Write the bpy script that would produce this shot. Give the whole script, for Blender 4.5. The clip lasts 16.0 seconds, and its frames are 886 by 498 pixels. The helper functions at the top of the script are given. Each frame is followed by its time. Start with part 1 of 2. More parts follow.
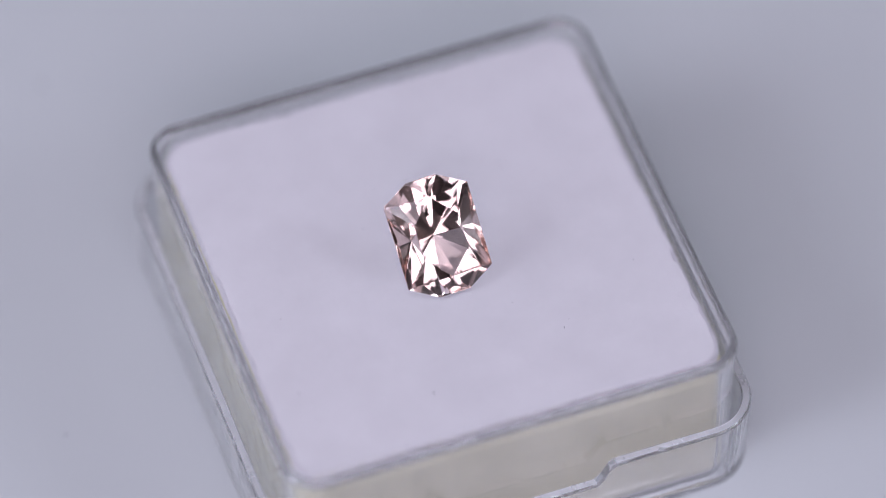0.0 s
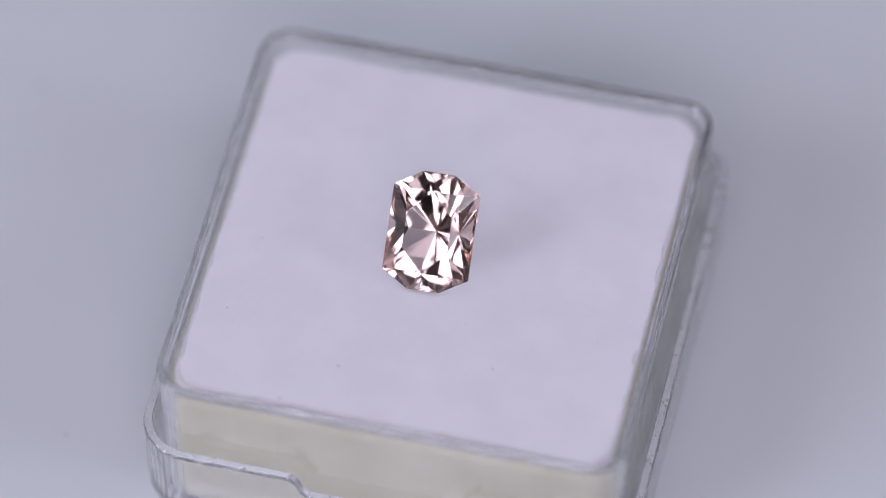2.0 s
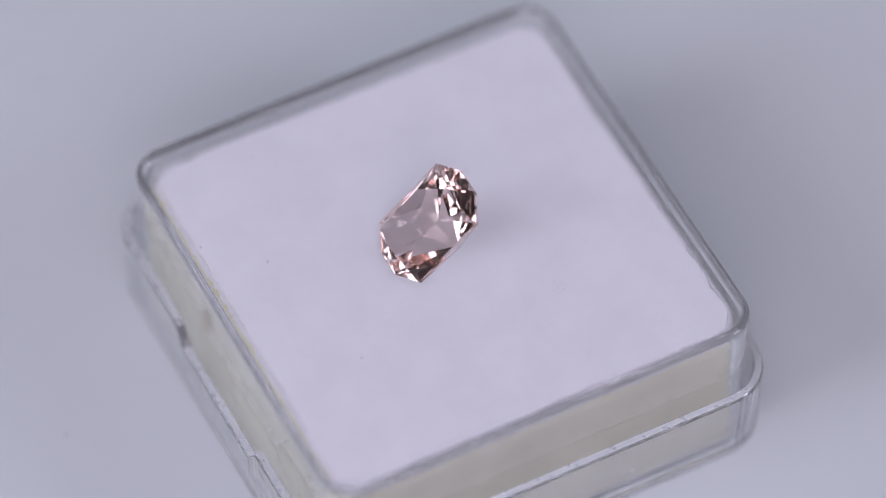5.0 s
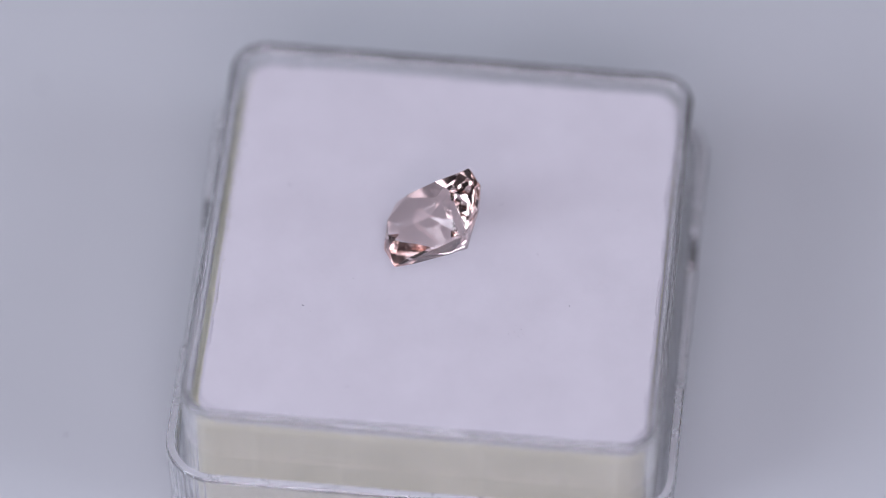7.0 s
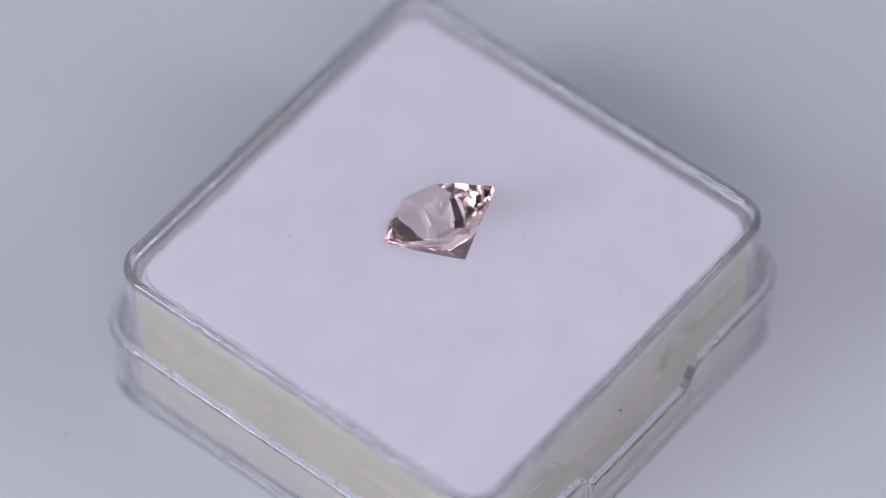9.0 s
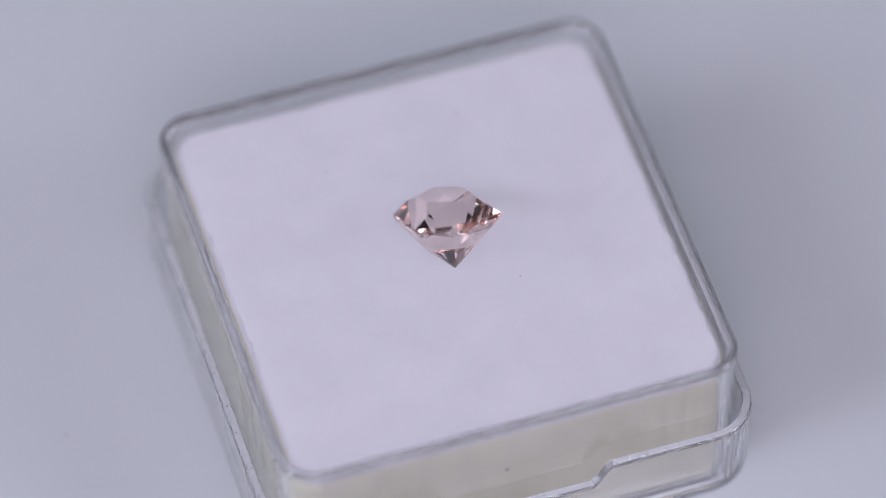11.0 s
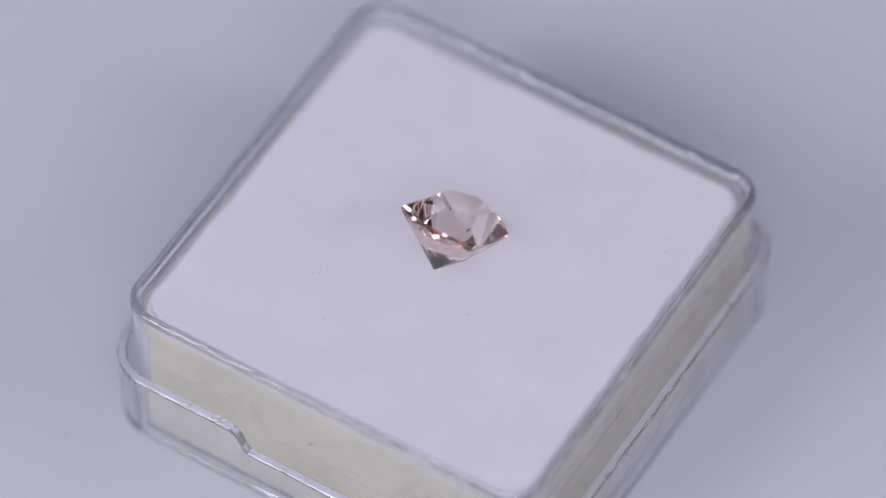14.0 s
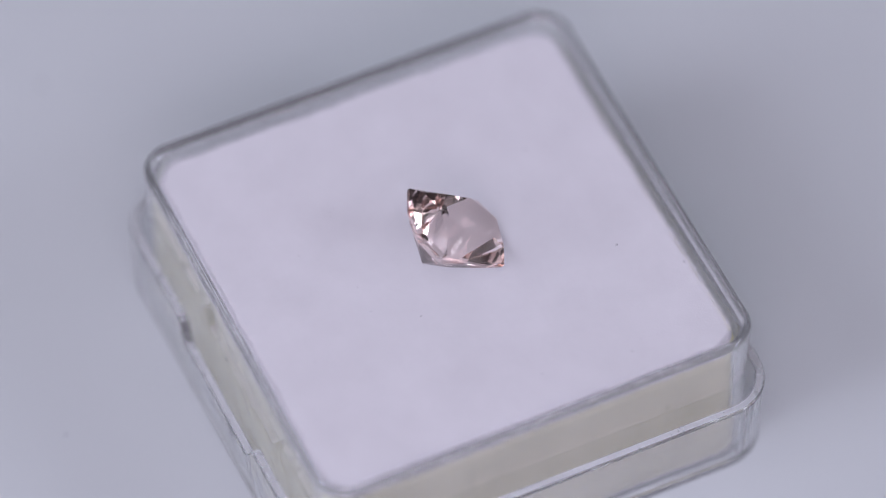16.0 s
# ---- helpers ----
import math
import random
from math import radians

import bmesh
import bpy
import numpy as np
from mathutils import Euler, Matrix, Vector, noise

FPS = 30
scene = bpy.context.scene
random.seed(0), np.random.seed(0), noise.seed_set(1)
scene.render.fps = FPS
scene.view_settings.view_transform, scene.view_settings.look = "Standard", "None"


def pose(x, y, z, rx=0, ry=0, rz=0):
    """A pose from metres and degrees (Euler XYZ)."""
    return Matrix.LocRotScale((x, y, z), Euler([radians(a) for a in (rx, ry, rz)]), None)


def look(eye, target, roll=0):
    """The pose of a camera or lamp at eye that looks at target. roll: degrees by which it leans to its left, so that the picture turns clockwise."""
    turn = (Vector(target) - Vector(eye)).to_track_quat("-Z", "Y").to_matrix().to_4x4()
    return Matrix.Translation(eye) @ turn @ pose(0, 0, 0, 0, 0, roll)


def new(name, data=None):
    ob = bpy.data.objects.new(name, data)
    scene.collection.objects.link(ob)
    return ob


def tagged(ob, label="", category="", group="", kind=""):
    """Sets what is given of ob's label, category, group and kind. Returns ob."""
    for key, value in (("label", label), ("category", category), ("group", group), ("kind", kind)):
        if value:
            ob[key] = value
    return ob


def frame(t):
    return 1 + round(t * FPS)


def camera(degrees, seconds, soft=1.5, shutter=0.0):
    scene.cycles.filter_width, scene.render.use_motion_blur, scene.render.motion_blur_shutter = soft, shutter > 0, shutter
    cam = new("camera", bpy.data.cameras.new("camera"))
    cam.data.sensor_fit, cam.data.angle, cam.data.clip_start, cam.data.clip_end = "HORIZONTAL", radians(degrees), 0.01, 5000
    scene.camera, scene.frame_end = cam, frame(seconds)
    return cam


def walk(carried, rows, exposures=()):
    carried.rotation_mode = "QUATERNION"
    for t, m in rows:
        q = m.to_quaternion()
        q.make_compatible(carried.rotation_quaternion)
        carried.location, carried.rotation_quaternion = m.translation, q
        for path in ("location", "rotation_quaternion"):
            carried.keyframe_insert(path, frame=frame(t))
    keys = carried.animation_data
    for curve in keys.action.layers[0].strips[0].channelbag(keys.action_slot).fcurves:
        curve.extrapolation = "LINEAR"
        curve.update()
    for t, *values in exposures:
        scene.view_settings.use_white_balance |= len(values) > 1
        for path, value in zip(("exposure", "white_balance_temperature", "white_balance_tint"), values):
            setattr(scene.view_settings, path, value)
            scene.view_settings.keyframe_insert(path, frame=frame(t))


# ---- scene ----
import itertools

# ---- camera ----
TURN0, TURN_RATE = 19.85, -16.552      # degrees at the start, degrees a second
DIP = radians(52.903)
EYE = Vector((0.0, -0.2175, 0.29887))
cam = camera(8.965, 16.0, soft=0.6)
cam.data.dof.use_dof = True
cam.data.dof.focus_distance = 0.3585
cam.data.dof.aperture_fstop = 10.0
AIM = EYE + 0.36 * Vector((0.00023 * math.cos(DIP), math.cos(DIP), -math.sin(DIP)))
walk(cam, [(0.0, look(EYE, AIM, -0.096)), (16.0, look(EYE, AIM, -0.096))])

# ---- light ----
scene.view_settings.exposure = -0.46
scene.cycles.max_bounces = scene.cycles.transmission_bounces = 24
scene.cycles.glossy_bounces = 12
scene.cycles.caustics_refractive = False
world = bpy.data.worlds.new("room_air")
scene.world = world
world.use_nodes = True
world.node_tree.nodes["Background"].inputs[0].default_value = (0.55, 0.6, 0.72, 1)
world.node_tree.nodes["Background"].inputs[1].default_value = 0.05


def softbox(name, eye, target, width, height, power, colour):
    data = bpy.data.lights.new(name, "AREA")
    data.shape, data.size, data.size_y = "RECTANGLE", width, height
    data.energy, data.color = power, colour
    lamp = new(name, data)
    lamp.matrix_world = look(eye, target)
    return lamp


COOL, MILD, ROSY = (0.80, 0.82, 1.0), (0.84, 0.82, 1.0), (0.95, 0.825, 1.0)
softbox("softbox_left", (-0.60, -0.30, 0.38), (0, 0, 0), 0.32, 0.38, 3.9, COOL)
softbox("softbox_right", (0.62, -0.20, 0.38), (0, 0, 0), 0.17, 0.23, 1.4, COOL)
softbox("softbox_top", (0, -0.26, 0.85), (0, 0, 0), 0.74, 0.54, 5.2, MILD)
softbox("softbox_front", (0, -0.64, 0.46), (0, 0, 0), 0.55, 0.25, 2.5, ROSY)


# ---- materials ----
def material(name):
    m = bpy.data.materials.new(name)
    m.use_nodes = True
    nodes, links = m.node_tree.nodes, m.node_tree.links
    return m, nodes, links, nodes["Principled BSDF"]


def noise_node(nodes, links, scale, detail=4.0, rough=0.6):
    where = nodes.new("ShaderNodeTexCoord")
    n = nodes.new("ShaderNodeTexNoise")
    n.inputs["Scale"].default_value, n.inputs["Detail"].default_value, n.inputs["Roughness"].default_value = scale, detail, rough
    links.new(where.outputs["Object"], n.inputs["Vector"])
    return n


def ramp(nodes, links, source, stops):
    r = nodes.new("ShaderNodeValToRGB")
    r.color_ramp.elements[0].position, r.color_ramp.elements[0].color = stops[0][0], (*stops[0][1], 1)
    r.color_ramp.elements[1].position, r.color_ramp.elements[1].color = stops[-1][0], (*stops[-1][1], 1)
    links.new(source.outputs["Fac"], r.inputs["Fac"])
    return r


def bump(nodes, links, source, bsdf, strength, distance):
    b = nodes.new("ShaderNodeBump")
    b.inputs["Strength"].default_value, b.inputs["Distance"].default_value = strength, distance
    links.new(source.outputs["Fac"], b.inputs["Height"])
    links.new(b.outputs["Normal"], bsdf.inputs["Normal"])


def grained(name, dark, light, coarse, fine, rough, relief):
    """A matt surface with soft blotches and fine relief; coarse and fine are grains a metre."""
    m, nodes, links, bsdf = material(name)
    r = ramp(nodes, links, noise_node(nodes, links, coarse), ((0.3, dark), (0.7, light)))
    links.new(r.outputs["Color"], bsdf.inputs["Base Color"])
    bsdf.inputs["Roughness"].default_value = rough
    bump(nodes, links, noise_node(nodes, links, fine, 3.0), bsdf, 0.5, relief)
    return m


def crystal(name, colour, ior):
    """Clear stone: every pass and every inner bounce takes a little of the colour, as a longer way through the stone does."""
    m, nodes, links, bsdf = material(name)
    nodes.remove(bsdf)
    glass = nodes.new("ShaderNodeBsdfGlass")
    glass.inputs["Color"].default_value = (*colour, 1)
    glass.inputs["Roughness"].default_value = 0.0
    glass.inputs["IOR"].default_value = ior
    links.new(glass.outputs["BSDF"], nodes["Material Output"].inputs["Surface"])
    return m


def worn_plastic(name, clearness, finest, roughest):
    m, nodes, links, bsdf = material(name)
    bsdf.inputs["Base Color"].default_value = (0.97, 0.975, 0.985, 1)
    bsdf.inputs["IOR"].default_value = 1.58
    bsdf.inputs["Transmission Weight"].default_value = clearness
    n = noise_node(nodes, links, 900.0, 5.0)
    r = nodes.new("ShaderNodeMapRange")
    r.inputs["From Min"].default_value, r.inputs["From Max"].default_value = 0.35, 0.75
    r.inputs["To Min"].default_value, r.inputs["To Max"].default_value = finest, roughest
    links.new(n.outputs["Fac"], r.inputs["Value"])
    links.new(r.outputs["Result"], bsdf.inputs["Roughness"])
    bump(nodes, links, noise_node(nodes, links, 260.0, 2.0), bsdf, 0.25, 0.0002)
    return m


M_TABLE = grained("white_laminate", (0.622, 0.652, 0.665), (0.672, 0.702, 0.715), 14.0, 2500.0, 0.55, 0.00002)
# unseen walls: dark grey keeps some facets dark, warm grey gives others peach
M_WALL = grained("unseen_wall_grey", (0.045, 0.045, 0.048), (0.065, 0.065, 0.069), 3.0, 300.0, 0.8, 0.0003)
M_DARK = grained("unseen_wall_warm_grey", (0.105, 0.096, 0.092), (0.135, 0.124, 0.119), 3.0, 300.0, 0.8, 0.0003)
M_CLOTH = grained("white_felt", (0.73, 0.712, 0.748), (0.78, 0.762, 0.80), 260.0, 8000.0, 0.95, 0.00003)
M_FOAM = grained("cream_foam", (0.58, 0.555, 0.36), (0.77, 0.745, 0.54), 170.0, 4000.0, 0.9, 0.00008)
M_CRUMB = grained("olive_cream_foam", (0.56, 0.545, 0.44), (0.72, 0.705, 0.63), 2500.0, 6000.0, 0.9, 0.00002)
M_ACRYLIC = worn_plastic("clear_polystyrene", 0.90, 0.02, 0.08)
M_SHELL = worn_plastic("water_clear_polystyrene", 0.96, 0.015, 0.06)
M_FROST = worn_plastic("frosted_polystyrene", 0.70, 0.25, 0.40)
M_GEM = crystal("peach_pink_crystal", (0.985, 0.918, 0.896), 1.60)
M_LINT = grained("grey_lint", (0.16, 0.15, 0.17), (0.26, 0.25, 0.28), 5000.0, 9000.0, 0.9, 0.00001)
M_FLECK = grained("pale_grey_lint", (0.40, 0.41, 0.43), (0.50, 0.51, 0.53), 5000.0, 9000.0, 0.9, 0.00001)
M_SPECK = grained("dark_lint", (0.03, 0.03, 0.035), (0.08, 0.08, 0.09), 5000.0, 9000.0, 0.9, 0.00001)


# ---- building helpers ----
def mesh_of(name, bm, mat, smooth=False):
    bmesh.ops.recalc_face_normals(bm, faces=bm.faces)
    data = bpy.data.meshes.new(name)
    bm.to_mesh(data)
    bm.free()
    data.materials.append(mat)
    for p in data.polygons:
        p.use_smooth = smooth
    if smooth:
        data.set_sharp_from_angle(angle=radians(38))
    return data


def part(name, bm, mat, parent, label="", smooth=False):
    ob = new(name, mesh_of(name, bm, mat, smooth))
    ob.parent = parent
    return tagged(ob, label)


def ring(half, radius, steps=10):
    """A square with rounded corners, counter-clockwise, with points along its sides."""
    pts = []
    side = half - radius
    for k, (sx, sy) in enumerate(((1, 1), (-1, 1), (-1, -1), (1, -1))):
        for i in range(steps + 1):
            a = math.pi / 2 * (k + i / steps)
            pts.append((sx * side + radius * math.cos(a), sy * side + radius * math.sin(a)))
        ax, ay = pts[-1]
        nx, ny = ((-1, 1), (-1, -1), (1, -1), (1, 1))[k]
        bx, by = (nx * side, half) if k == 0 else (-half, ny * side) if k == 1 else (nx * side, -half) if k == 2 else (half, ny * side)
        for i in range(1, 60):
            f = i / 60
            pts.append((ax + (bx - ax) * f, ay + (by - ay) * f))
    return pts


def lathe_rings(rings, closed=True):
    """A bmesh from rings of equal length, each a list of points; closed: the last ring joins the first."""
    bm = bmesh.new()
    rows = [[bm.verts.new(p) for p in r] for r in rings]
    n = len(rows[0])
    for a, b in zip(rows, rows[1:] + rows[:1] if closed else rows[1:]):
        for i in range(n):
            bm.faces.new((a[i], a[(i + 1) % n], b[(i + 1) % n], b[i]))
    return bm, rows


MM = 0.001
BOX_X, BOX_Y = -0.18 * MM, -0.07 * MM       # the box stands a little off the turning axis
RIM = 12.0 * MM


def placed(pts, z):
    return [(x + BOX_X, y + BOX_Y, z) for x, y in pts]


# ---- the room: tabletop, plus unseen walls and ceiling added for what the stone reflects ----
def slab(name, x0, x1, y0, y1, z0, z1, mat, label, category):
    bm = bmesh.new()
    bmesh.ops.create_cube(bm, size=1.0)
    bmesh.ops.scale(bm, vec=(x1 - x0, y1 - y0, z1 - z0), verts=bm.verts)
    bmesh.ops.translate(bm, vec=((x0 + x1) / 2, (y0 + y1) / 2, (z0 + z1) / 2), verts=bm.verts)
    return tagged(new(name, mesh_of(name, bm, mat)), label, category, kind="structure")


R = 0.7
slab("tabletop", -R, R, -R, R, -0.03, 0.0, M_TABLE, "smooth white matt table surface under the display box", "tabletop")
slab("wall_north", -R, R, R, R + 0.1, -0.03, 0.9, M_WALL, "plain dark grey unseen wall, added to close the scene", "wall")
slab("wall_south", -R, R, -R - 0.1, -R, -0.03, 0.9, M_DARK, "plain warm grey unseen wall, added and tinted for the stone's reflections", "wall")
slab("wall_east", R, R + 0.1, -R, R, -0.03, 0.9, M_WALL, "plain dark grey unseen wall, added to close the scene", "wall")
slab("wall_west", -R - 0.1, -R, -R, R, -0.03, 0.9, M_WALL, "plain dark grey unseen wall, added to close the scene", "wall")
slab("ceiling", -R, R, -R, R, 0.9, 1.0, M_DARK, "plain warm grey unseen ceiling, added and tinted for the stone's reflections", "ceiling")


# ---- the display box ----
def ledge_height(x, y, half):
    """The lower shell's edge: it dips over the middle of two opposite sides."""
    high, low, at, run = 6.3, 4.6, 4.75, 1.2
    if abs(y) < half - 1.0 * MM:
        return high * MM
    f = min(1.0, max(0.0, (abs(x) / MM - at) / run))
    f = f * f * (3 - 2 * f)
    return (low + (high - low) * f) * MM


def display_box():
    box = tagged(new("display_box"), "small clear plastic gem box with rounded corners on white table", "display box")
    # the tray: a tub with a rounded lip
    outer = ring(15.11 * MM, 2.25 * MM)
    low_out, low_in = ring(14.92 * MM, 2.15 * MM), ring(14.36 * MM, 1.6 * MM)
    # a rounded bead round the top, then a wall down to the pad
    lip = []
    for away, drop in ((15.09, 0.20), (15.05, 0.11), (14.98, 0.045), (14.90, 0.012), (14.81, 0.0), (14.73, 0.02), (14.65, 0.08), (14.57, 0.18), (14.49, 0.34), (14.43, 0.53), (14.375, 0.76), (14.345, 0.98)):
        lip.append(placed(ring(away * MM, (1.6 + (away - 14.3) * 0.8) * MM), RIM - drop * MM))
    bm, rows = lathe_rings([
        placed(ring(14.7 * MM, 1.95 * MM), 0.24 * MM), placed(low_out, 0.45 * MM), placed(ring(15.03 * MM, 2.2 * MM), RIM - 1.02 * MM), placed(ring(15.11 * MM, 2.25 * MM), RIM - 0.90 * MM),
        placed(outer, RIM - 0.35 * MM), *lip,
        placed(low_in, 0.6 * MM), placed(ring(14.2 * MM, 1.5 * MM), 0.44 * MM)], closed=False)
    bm.faces.new(rows[0])
    bm.faces.new(rows[-1])
    tray = part("tray", bm, M_ACRYLIC, box, "clear plastic inner tray with a rounded lip")
    # the lower shell, with its notched edge
    half = 16.2 * MM

    def edge(away, lift):
        """A ring that follows the notched edge, lift above it."""
        return [(x + BOX_X, y + BOX_Y, ledge_height(x, y, away * MM) + lift * MM) for x, y in ring(away * MM, (away - 12.9) * MM)]

    # outer wall, a flat top with a worn edge, and the inner wall
    profile = ((16.20, -0.20), (16.17, -0.08), (16.09, 0.0), (15.66, -0.01), (15.60, -0.06))
    bm, rows = lathe_rings([placed(ring(16.03 * MM, 3.1 * MM), 0.84 * MM), *(edge(*p) for p in profile), placed(ring(15.42 * MM, 2.6 * MM), 0.84 * MM)])
    shell = part("shell", bm, M_SHELL, box, "clear plastic outer shell with notched edge")
    shell.data.materials.append(M_FROST)
    for p in shell.data.polygons:
        if p.normal.z > 0.85 and p.center.z > 3 * MM:
            p.material_index = 1
    # its solid foot
    bm, rows = lathe_rings([
        placed(ring(15.72 * MM, 2.85 * MM), 0.0), placed(ring(15.93 * MM, 3.0 * MM), 0.1 * MM), placed(ring(16.03 * MM, 3.1 * MM), 0.35 * MM), placed(ring(16.03 * MM, 3.1 * MM), 0.82 * MM),
        placed(ring(15.42 * MM, 2.6 * MM), 0.82 * MM), placed(ring(15.15 * MM, 2.4 * MM), 0.2 * MM)], closed=False)
    bm.faces.new(rows[0])
    bm.faces.new(rows[-1])
    foot = part("foot", bm, M_ACRYLIC, box, "thick clear plastic foot of the box")
    # a fine scratch along one wall of the tray
    bm = bmesh.new()
    rows = []
    for y, z in ((-10.2, 2.47), (-8.1, 2.26), (-6.0, 2.08), (-4.1, 1.9)):
        rows.append([bm.verts.new((15.02 * MM + BOX_X + dx * MM, y * MM + BOX_Y, RIM - (z + dz) * MM)) for dx, dz in ((0, -0.007), (0.01, 0), (0, 0.007))])
    for p, q in zip(rows, rows[1:]):
        for i in range(3):
            bm.faces.new((p[i], p[(i + 1) % 3], q[(i + 1) % 3], q[i]))
    bm.faces.new(rows[0])
    bm.faces.new(rows[-1])
    part("scratch", bm, M_LINT, tray, "fine dark scratch")
    # clear walls let the light through to the foam
    for p in (tray, shell, foot):
        p.visible_shadow = False
    return box


PAD_TOP = RIM - 0.955 * MM


def foam_pad():
    pad = tagged(new("foam_pad"), "white felt-topped cream foam pad filling the clear box", "foam pad")
    half, z0 = 13.98 * MM, 0.46 * MM

    def wavy(h, r, z, amount, shift=0.0):
        def stray(x, y, k):
            return amount * (noise.noise((x * 900, y * 900, k)) + 0.9 * noise.noise((x * 3600, y * 3600, k)))

        return [(x + BOX_X + stray(x, y, 3.1), y + BOX_Y + shift + stray(x, y, 7.7), z) for x, y in ring(h, r)]

    a = 0.12 * MM
    bm, rows = lathe_rings([wavy(14.15 * MM, 1.5 * MM, z0, 0), wavy(14.3 * MM, 1.6 * MM, z0 + 0.5 * MM, a / 4), wavy(14.2 * MM, 1.6 * MM, PAD_TOP - 1.2 * MM, a / 2),
                         wavy(13.95 * MM, 1.7 * MM, PAD_TOP - 0.3 * MM, a), wavy(13.6 * MM, 1.7 * MM, PAD_TOP - 0.2 * MM, a)], closed=False)
    bm.faces.new(rows[0])
    bm.faces.new(rows[-1])
    part("core", bm, M_FOAM, pad, "cream foam core")
    up = 0.12 * MM
    rings_ = [wavy(14.15 * MM, 1.65 * MM, PAD_TOP - 0.5 * MM, a / 2, up), wavy(14.06 * MM, 1.7 * MM, PAD_TOP - 0.2 * MM, a, up), wavy(half, 1.75 * MM, PAD_TOP - 0.09 * MM, 1.5 * a, up), wavy(half - 0.08 * MM, 1.7 * MM, PAD_TOP - 0.02 * MM, 1.5 * a, up),
              wavy(half - 0.35 * MM, 1.6 * MM, PAD_TOP, 1.2 * a, up)]
    bm, rows = lathe_rings(rings_, closed=False)
    bm.faces.new(rows[0])
    bm.faces.new(rows[-1])
    part("cover", bm, M_CLOTH, pad, "white felt cover with fuzzy edges")
    # loose fibres along the cover's edge
    rng = random.Random(5)
    edge = ring(half - 0.05 * MM, 1.72 * MM)
    verts, faces = [], []
    for k in range(6000):
        i = rng.randrange(len(edge))
        (x0, y0), (x1, y1) = edge[i], edge[(i + 1) % len(edge)]
        f = rng.random()
        x, y = x0 + (x1 - x0) * f + BOX_X, y0 + (y1 - y0) * f + BOX_Y + up
        out = math.atan2(y1 - y0, x1 - x0) - math.pi / 2 + rng.uniform(-1.2, 1.2)
        long, thick = rng.uniform(0.08, 0.38) * MM, 0.013 * MM
        z = PAD_TOP - rng.uniform(0.0, 0.10) * MM
        dx, dy = math.cos(out), math.sin(out)
        bend = rng.uniform(-0.4, 0.4)
        n = len(verts)
        for g, w in ((0.0, 1.0), (0.55, 0.8), (1.0, 0.25)):
            cx, cy = x + (dx * g - dy * bend * g * g) * long, y + (dy * g + dx * bend * g * g) * long
            cz = z + rng.uniform(-0.03, 0.06) * g * MM
            verts += [(cx - dy * thick * w, cy + dx * thick * w, cz), (cx + dy * thick * w, cy - dx * thick * w, cz), (cx, cy, cz + thick * w)]
        for g in (0, 3):
            for e in range(3):
                faces.append((n + g + e, n + g + (e + 1) % 3, n + g + 3 + (e + 1) % 3, n + g + 3 + e))
    fuzz_part(pad, "fuzz", verts, faces, M_CLOTH, "loose white felt fibres")
    # foam crumbs pressed out from under the cover along one side
    rng = random.Random(12)
    verts, faces = [], []
    for k in range(420):
        x = -13.2 + 20.0 * rng.random() ** 1.4
        y = -13.98 + abs(rng.gauss(0, 0.12)) * (0.6 + 0.9 * max(0.0, noise.noise((x * 0.8, 2.0, 0.0)) + 0.4))
        size = rng.uniform(0.025, 0.06)
        n = len(verts)
        for dx, dy, dz in ((1, 0, 0), (0, 1, 0), (-1, 0, 0), (0, -1, 0), (0, 0, 0.8)):
            verts.append(((x + dx * size * rng.uniform(0.6, 1.3)) * MM + BOX_X, (y + dy * size * rng.uniform(0.5, 1.1)) * MM + BOX_Y + up, PAD_TOP + (dz * size - 0.02) * MM))
        faces += [(n, n + 1, n + 4), (n + 1, n + 2, n + 4), (n + 2, n + 3, n + 4), (n + 3, n, n + 4), (n + 3, n + 2, n + 1, n)]
    fuzz_part(pad, "foam_dust", verts, faces, M_CRUMB, "cream foam crumbs along the pad's edge")
    return pad


def fuzz_part(pad, name, verts, faces, mat, label):
    data = bpy.data.meshes.new(name)
    data.from_pydata(verts, [], faces)
    data.materials.append(mat)
    ob = new(name, data)
    ob.parent = pad
    tagged(ob, label, kind="stuff")


# ---- the gemstone ----
# azimuth and slope of the facets that meet at the culet; slopes of those along the girdle's sides and at its corners
PAVILION_MAINS = tuple((a, s) for q, s in ((13, 44), (40, 40.9), (62, 41.2)) for a in (q, 180 - q, 180 + q, 360 - q)) + ((90, 40.2), (270, 40.2))
PAVILION_BREAKS = (55, 55, 55, 58)
PAVILION_KITES = (45.5, 46)
PAVILION_FLANKS = ((12, 55), (26, 50))      # along the long sides, turned towards the corners


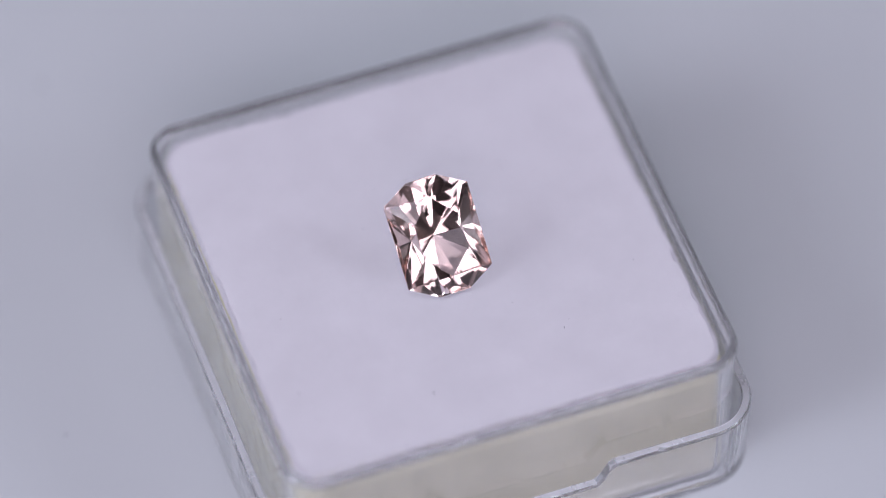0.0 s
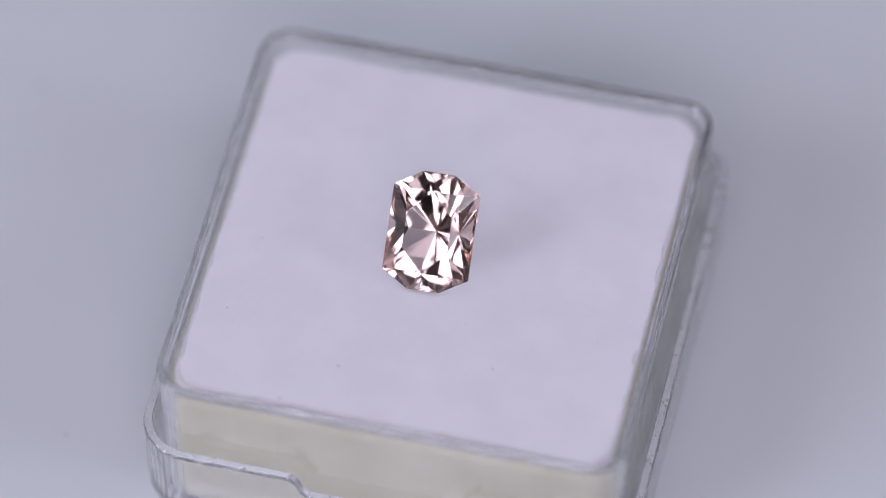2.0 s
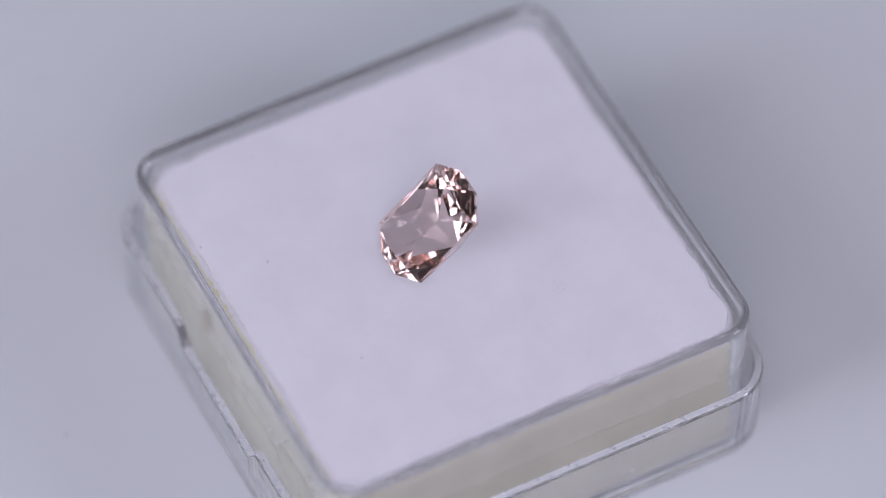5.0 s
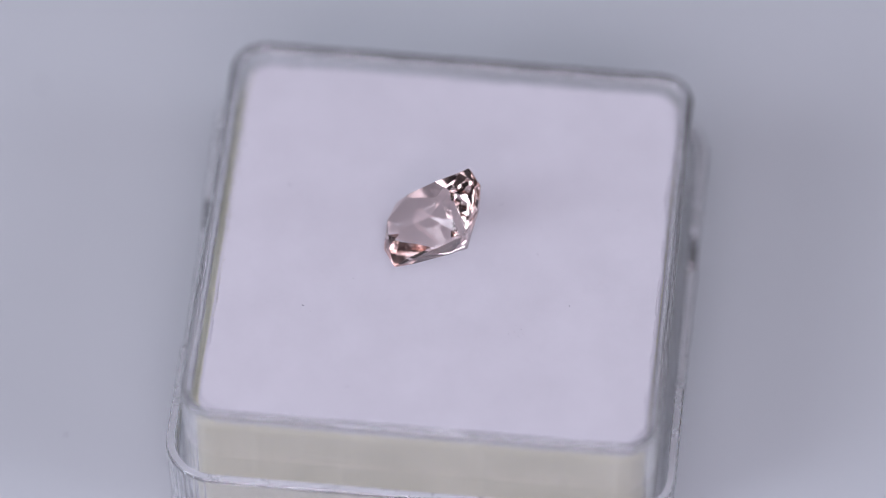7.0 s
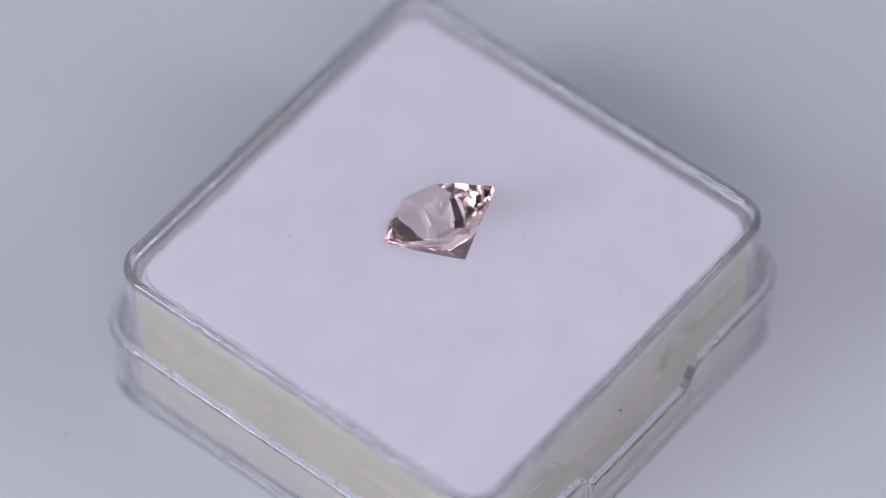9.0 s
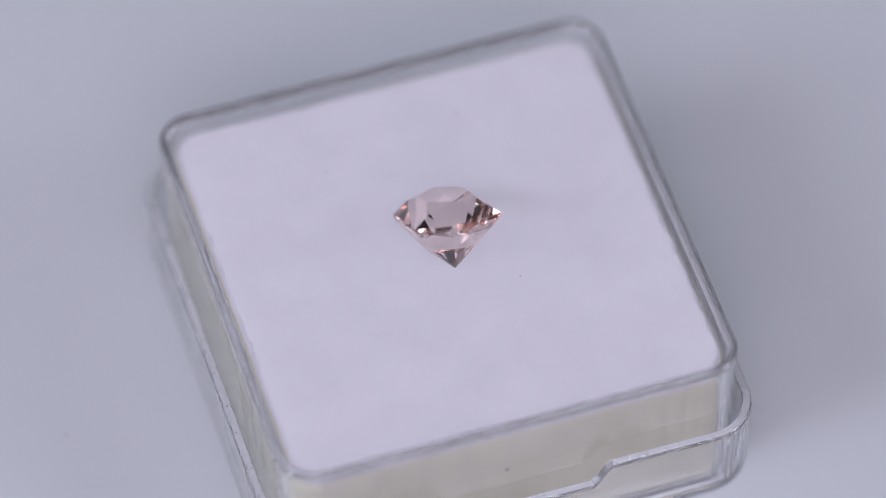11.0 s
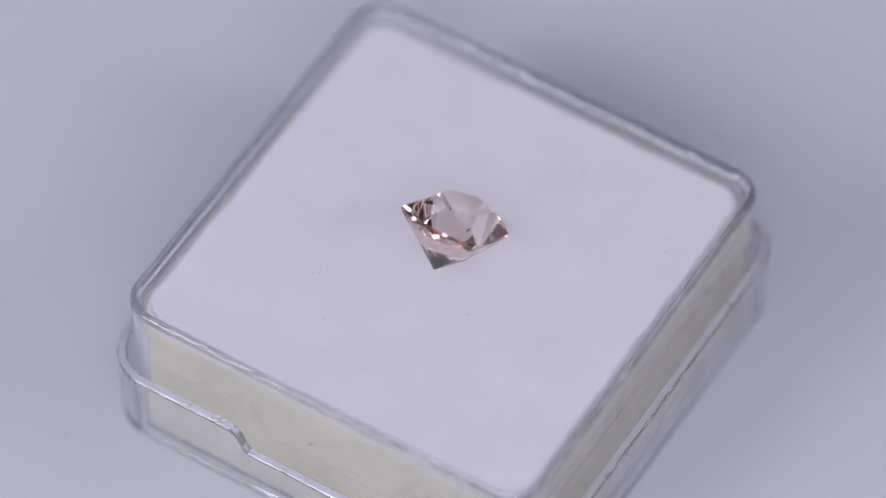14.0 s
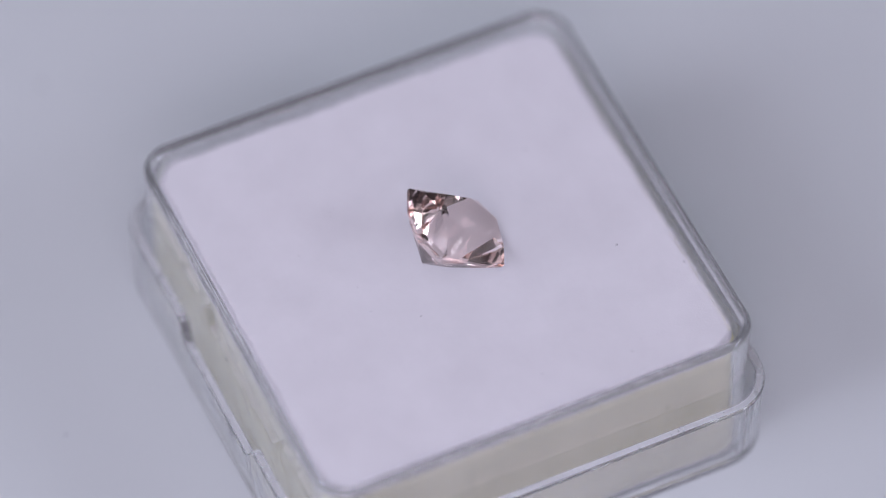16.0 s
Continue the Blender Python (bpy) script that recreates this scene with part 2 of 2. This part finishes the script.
def ground_stone(planes):
    """The convex solid that is left inside all planes (outward normal, point): its corners, and a face for each plane that shows."""
    normals = np.array([tuple(n.normalized()) for n, p in planes])
    reach = np.array([n.normalized().dot(Vector(p)) for n, p in planes])
    triples = np.array(list(itertools.combinations(range(len(planes)), 3)))
    sides = normals[triples]
    triples = triples[np.abs(np.linalg.det(sides)) > 1e-4]
    met = np.linalg.solve(normals[triples], reach[triples][..., None])[..., 0]
    met = met[(met @ normals.T <= reach + 1e-5).all(axis=1)]
    corners = []
    for c in met:
        if all(np.abs(c - d).max() > 2e-3 for d in corners):
            corners.append(c)
    faces = []
    for n, d in zip(normals, reach):
        on = [i for i, c in enumerate(corners) if abs(c @ n - d) < 2e-3]
        if len(on) < 3:
            continue
        middle = np.mean([corners[i] for i in on], axis=0)
        u = np.cross(n, (0.31, 0.87, 0.38))
        v = np.cross(n, u)
        faces.append(sorted(on, key=lambda i: math.atan2((corners[i] - middle) @ v, (corners[i] - middle) @ u)))
    return corners, faces


def lower_facet(azimuth, slope):
    """The outward normal of a pavilion facet; azimuth and slope in degrees, the slope from the girdle's plane downwards."""
    a, s = radians(azimuth), radians(slope)
    return Vector((math.sin(s) * math.cos(a), math.sin(s) * math.sin(a), -math.cos(s)))


def gemstone():
    """A cut-corner stone: a six-sided table with pointed ends, star and bezel facets, and a three-tier pavilion; millimetres."""
    W, L, side, tip = 5.59, 7.561, 5.461, 2.03
    depth, belt = 3.52, 0.12
    girdle = [(W / 2, side / 2), (tip / 2, L / 2), (-tip / 2, L / 2), (-W / 2, side / 2), (-W / 2, -side / 2), (-tip / 2, -L / 2), (tip / 2, -L / 2), (W / 2, -side / 2)]
    n = len(girdle)
    mid = [tuple((girdle[i][k] + girdle[(i + 1) % n][k]) / 2 for k in (0, 1)) for i in range(n)]
    bm = bmesh.new()
    # pavilion: the planes of its facets, ground onto the girdle
    rng = random.Random(3)
    planes = [(Vector((0, 0, 1)), (0, 0, -belt))]
    for azimuth, slope in PAVILION_MAINS:
        planes.append((lower_facet(azimuth, slope), (0, 0, -depth)))
    for i, (x, y) in enumerate(girdle):
        x1, y1 = girdle[(i + 1) % n]
        planes.append((lower_facet(math.degrees(math.atan2(x - x1, y1 - y)), PAVILION_BREAKS[i % 4]), (x, y, -belt)))
        planes.append((lower_facet(math.degrees(math.atan2(y, x)), PAVILION_KITES[i % 2]), (x, y, -belt)))
    for x, y in (girdle[0], girdle[3], girdle[4], girdle[7]):
        for lean, slope in PAVILION_FLANKS:
            a = math.atan2(math.copysign(math.sin(radians(lean)), y), math.copysign(math.cos(radians(lean)), x))
            planes.append((lower_facet(math.degrees(a), slope), (x, y, -belt)))
    corners, faces = ground_stone(planes)
    low = [bm.verts.new(c) for c in corners]
    for f in faces[1:]:
        bm.faces.new([low[i] for i in f])
    # girdle
    up = [bm.verts.new((x, y, belt)) for x, y in girdle]
    up_mid = [bm.verts.new((x, y, belt)) for x, y in mid]
    down = [bm.verts.new((x, y, -belt)) for x, y in girdle]
    for i in range(n):
        j = (i + 1) % n
        bm.faces.new((up[i], down[i], down[j], up[j], up_mid[i]))
    # crown
    crown = 1.36
    point = {e: bm.verts.new((0, 2.62 * e, crown)) for e in (1, -1)}
    corner = {(w, e): bm.verts.new((1.48 * w, 1.12 * e, crown)) for w in (1, -1) for e in (1, -1)}
    star = {(w, e): bm.verts.new((1.93 * w, 2.62 * e, 0.80)) for w in (1, -1) for e in (1, -1)}
    apex = {e: bm.verts.new((0, 3.30 * e, 0.60)) for e in (1, -1)}
    bm.faces.new((point[1], corner[-1, 1], corner[-1, -1], point[-1], corner[1, -1], corner[1, 1]))
    shoulder = {(1, 1): 0, (-1, 1): 3, (-1, -1): 4, (1, -1): 7}
    inner = {(1, 1): 1, (-1, 1): 2, (-1, -1): 5, (1, -1): 6}
    flank = {(1, 1): 0, (-1, 1): 2, (-1, -1): 4, (1, -1): 6}
    for (w, e), k in shoulder.items():
        end, waist = up[inner[w, e]], up_mid[7 if w > 0 else 3]
        bm.faces.new((point[e], corner[w, e], star[w, e]))
        bm.faces.new((point[e], star[w, e], end))
        bm.faces.new((point[e], end, apex[e]))
        bm.faces.new((star[w, e], end, up_mid[flank[w, e]], up[k]))
        bm.faces.new((corner[w, e], star[w, e], up[k]))
        bm.faces.new((corner[w, e], up[k], waist))
    for w in (1, -1):
        bm.faces.new((corner[w, 1], up_mid[7 if w > 0 else 3], corner[w, -1]))
    bm.faces.new((apex[1], up[1], up_mid[1], up[2]))
    bm.faces.new((apex[-1], up[5], up_mid[5], up[6]))
    bmesh.ops.remove_doubles(bm, verts=bm.verts, dist=3e-3)
    bmesh.ops.recalc_face_normals(bm, faces=bm.faces)
    turn = Matrix(((0.9981, -0.0319, -0.0526), (-0.0097, 0.7629, -0.6464), (0.0607, 0.6457, 0.7611)))
    lie = Matrix.Translation((-0.55, -0.69, 1.751 + 12.0)) @ turn.to_4x4()
    stone = tagged(new("gemstone"), "pale peach-pink faceted gemstone lying tilted on the white pad", "gemstone")
    sorts = {"table_facet": [], "crown": [], "girdle": [], "pavilion": []}
    for f in bm.faces:
        z = f.calc_center_median().z
        sorts["table_facet" if z > crown - 1e-3 else "crown" if z > belt else "girdle" if z > -belt - 0.005 else "pavilion"].append(f)
    for name, facets in sorts.items():
        index, verts, faces = {}, [], []
        for f in facets:
            for v in f.verts:
                if v not in index:
                    index[v] = len(verts)
                    verts.append(Matrix.Scale(MM, 4) @ lie @ v.co)
            faces.append([index[v] for v in f.verts])
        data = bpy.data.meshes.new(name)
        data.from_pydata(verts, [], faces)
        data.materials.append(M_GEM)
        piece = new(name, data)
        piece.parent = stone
        piece.visible_shadow = name in ("table_facet", "girdle")        # crown and pavilion cast no shadow, so the felt below stays lit
    bm.free()
    return stone


# ---- dust ----
def speck_mesh(name, size, stretch, seed, mat):
    rng = random.Random(seed)
    bm = bmesh.new()
    bmesh.ops.create_icosphere(bm, subdivisions=1, radius=size)
    for v in bm.verts:
        v.co = Vector((v.co.x * stretch, v.co.y * 0.6, v.co.z * 0.4)) * rng.uniform(0.7, 1.25)
        v.co.y += 0.25 * v.co.x * v.co.x / size / stretch
    return mesh_of(name, bm, mat)


def dust():
    """Dark lint on the pad and black grains caught on the box: place in millimetres, and the turn of each."""
    lint = ((-11.44, -1.59, 1.0, 40), (5.2, -8.35, 1.5, 70), (2.75, -5.4, 0.8, 10), (-11.62, -8.4, 0.7, 0), (-4.3, -10.3, 1.7, 130), (5.65, -7.8, 0.6, 20), (-4.48, 10.93, 0.9, 60),
            (-0.35, 6.1, 0.8, 0), (3.52, 8.46, 0.9, 30), (11.2, -4.83, 0.8, 90), (-4.1, 3.4, 1.2, 100), (-2.44, 6.12, 0.7, 50), (-12.25, -7.45, 1.1, 15), (-7.3, -13.6, 1.8, 5),
            (5.9, 5.2, 0.7, 0), (6.25, 5.5, 0.6, 30), (5.7, 5.6, 0.6, 80), (6.0, 5.8, 0.5, 10), (6.45, 5.05, 0.5, 120), (5.45, 5.25, 0.5, 60), (6.1, 4.85, 0.6, 0))
    flake = speck_mesh("lint_speck", 0.04 * MM, 1.6, 3, M_LINT)
    made = []
    for x, y, size, turn in lint:
        ob = new("lint_speck", flake)
        made.append((tagged(ob, "tiny grey lint speck on the white felt pad", "lint speck", group="lint on the pad"), pose(x * MM, y * MM, PAD_TOP + 0.012 * MM, 0, 0, turn), size))
    grains = ((0.70, 15.02, 7.3, 2.1), (15.92, 1.5, 6.33, 1.0), (15.80, -1.2, 6.33, 1.3), (15.90, 4.3, 6.33, 1.0), (15.75, 5.4, 6.33, 0.8), (15.85, 0.4, 6.33, 0.7), (-1.6, -15.85, 4.63, 1.1), (-2.4, -15.75, 4.63, 1.3),
              (-2.9, -16.00, 4.63, 0.9), (-3.4, -15.75, 4.63, 1.2), (-2.0, -16.05, 4.63, 0.8), (-0.6, -15.85, 4.63, 0.8), (6.6, -15.90, 6.33, 1.0), (8.3, -15.85, 6.33, 0.8), (-1.5, 15.85, 4.63, 0.9), (1.0, 15.95, 4.63, 0.8))
    crumb = speck_mesh("dirt_grain", 0.055 * MM, 1.2, 8, M_SPECK)
    for x, y, z, size in grains:
        ob = new("dirt_grain", crumb)
        made.append((tagged(ob, "tiny black grain of dirt on the clear plastic box", "dirt grain", group="grains on the box"), pose(x * MM + BOX_X, y * MM + BOX_Y, z * MM, 0, 0, 37 * x), size))
    for ob, at, size in made:
        ob.scale = (size, size, size)
    return [(ob, at) for ob, at, size in made]


def table_flecks():
    """Soft grey flecks on the table: place in millimetres, turn and size."""
    flake = speck_mesh("fleck", 0.26 * MM, 1.5, 4, M_FLECK)
    for x, y, turn, size in ((-27.12, 22.4, -50, 1.0), (12.13, 20.92, 20, 0.6), (-24.37, -6.52, 70, 0.5)):
        fleck = new("fleck", flake)
        fleck.matrix_world = pose(x * MM, y * MM, 0.05 * MM * size, 0, 0, turn)
        fleck.scale = (size, size, size)
        tagged(fleck, "pale grey fleck on the white table", "fleck", group="flecks on the table")


BOX = display_box()
PAD = foam_pad()
GEM = gemstone()
DUST = dust()
table_flecks()


# ---- movement ----
def motions():
    turns = [(t / 2, pose(0, 0, 0, 0, 0, TURN0 + TURN_RATE * t / 2)) for t in range(33)]
    for thing in (BOX, PAD, GEM):
        walk(thing, turns)
    for thing, at in DUST:
        walk(thing, [(t, m @ at) for t, m in turns])


motions()
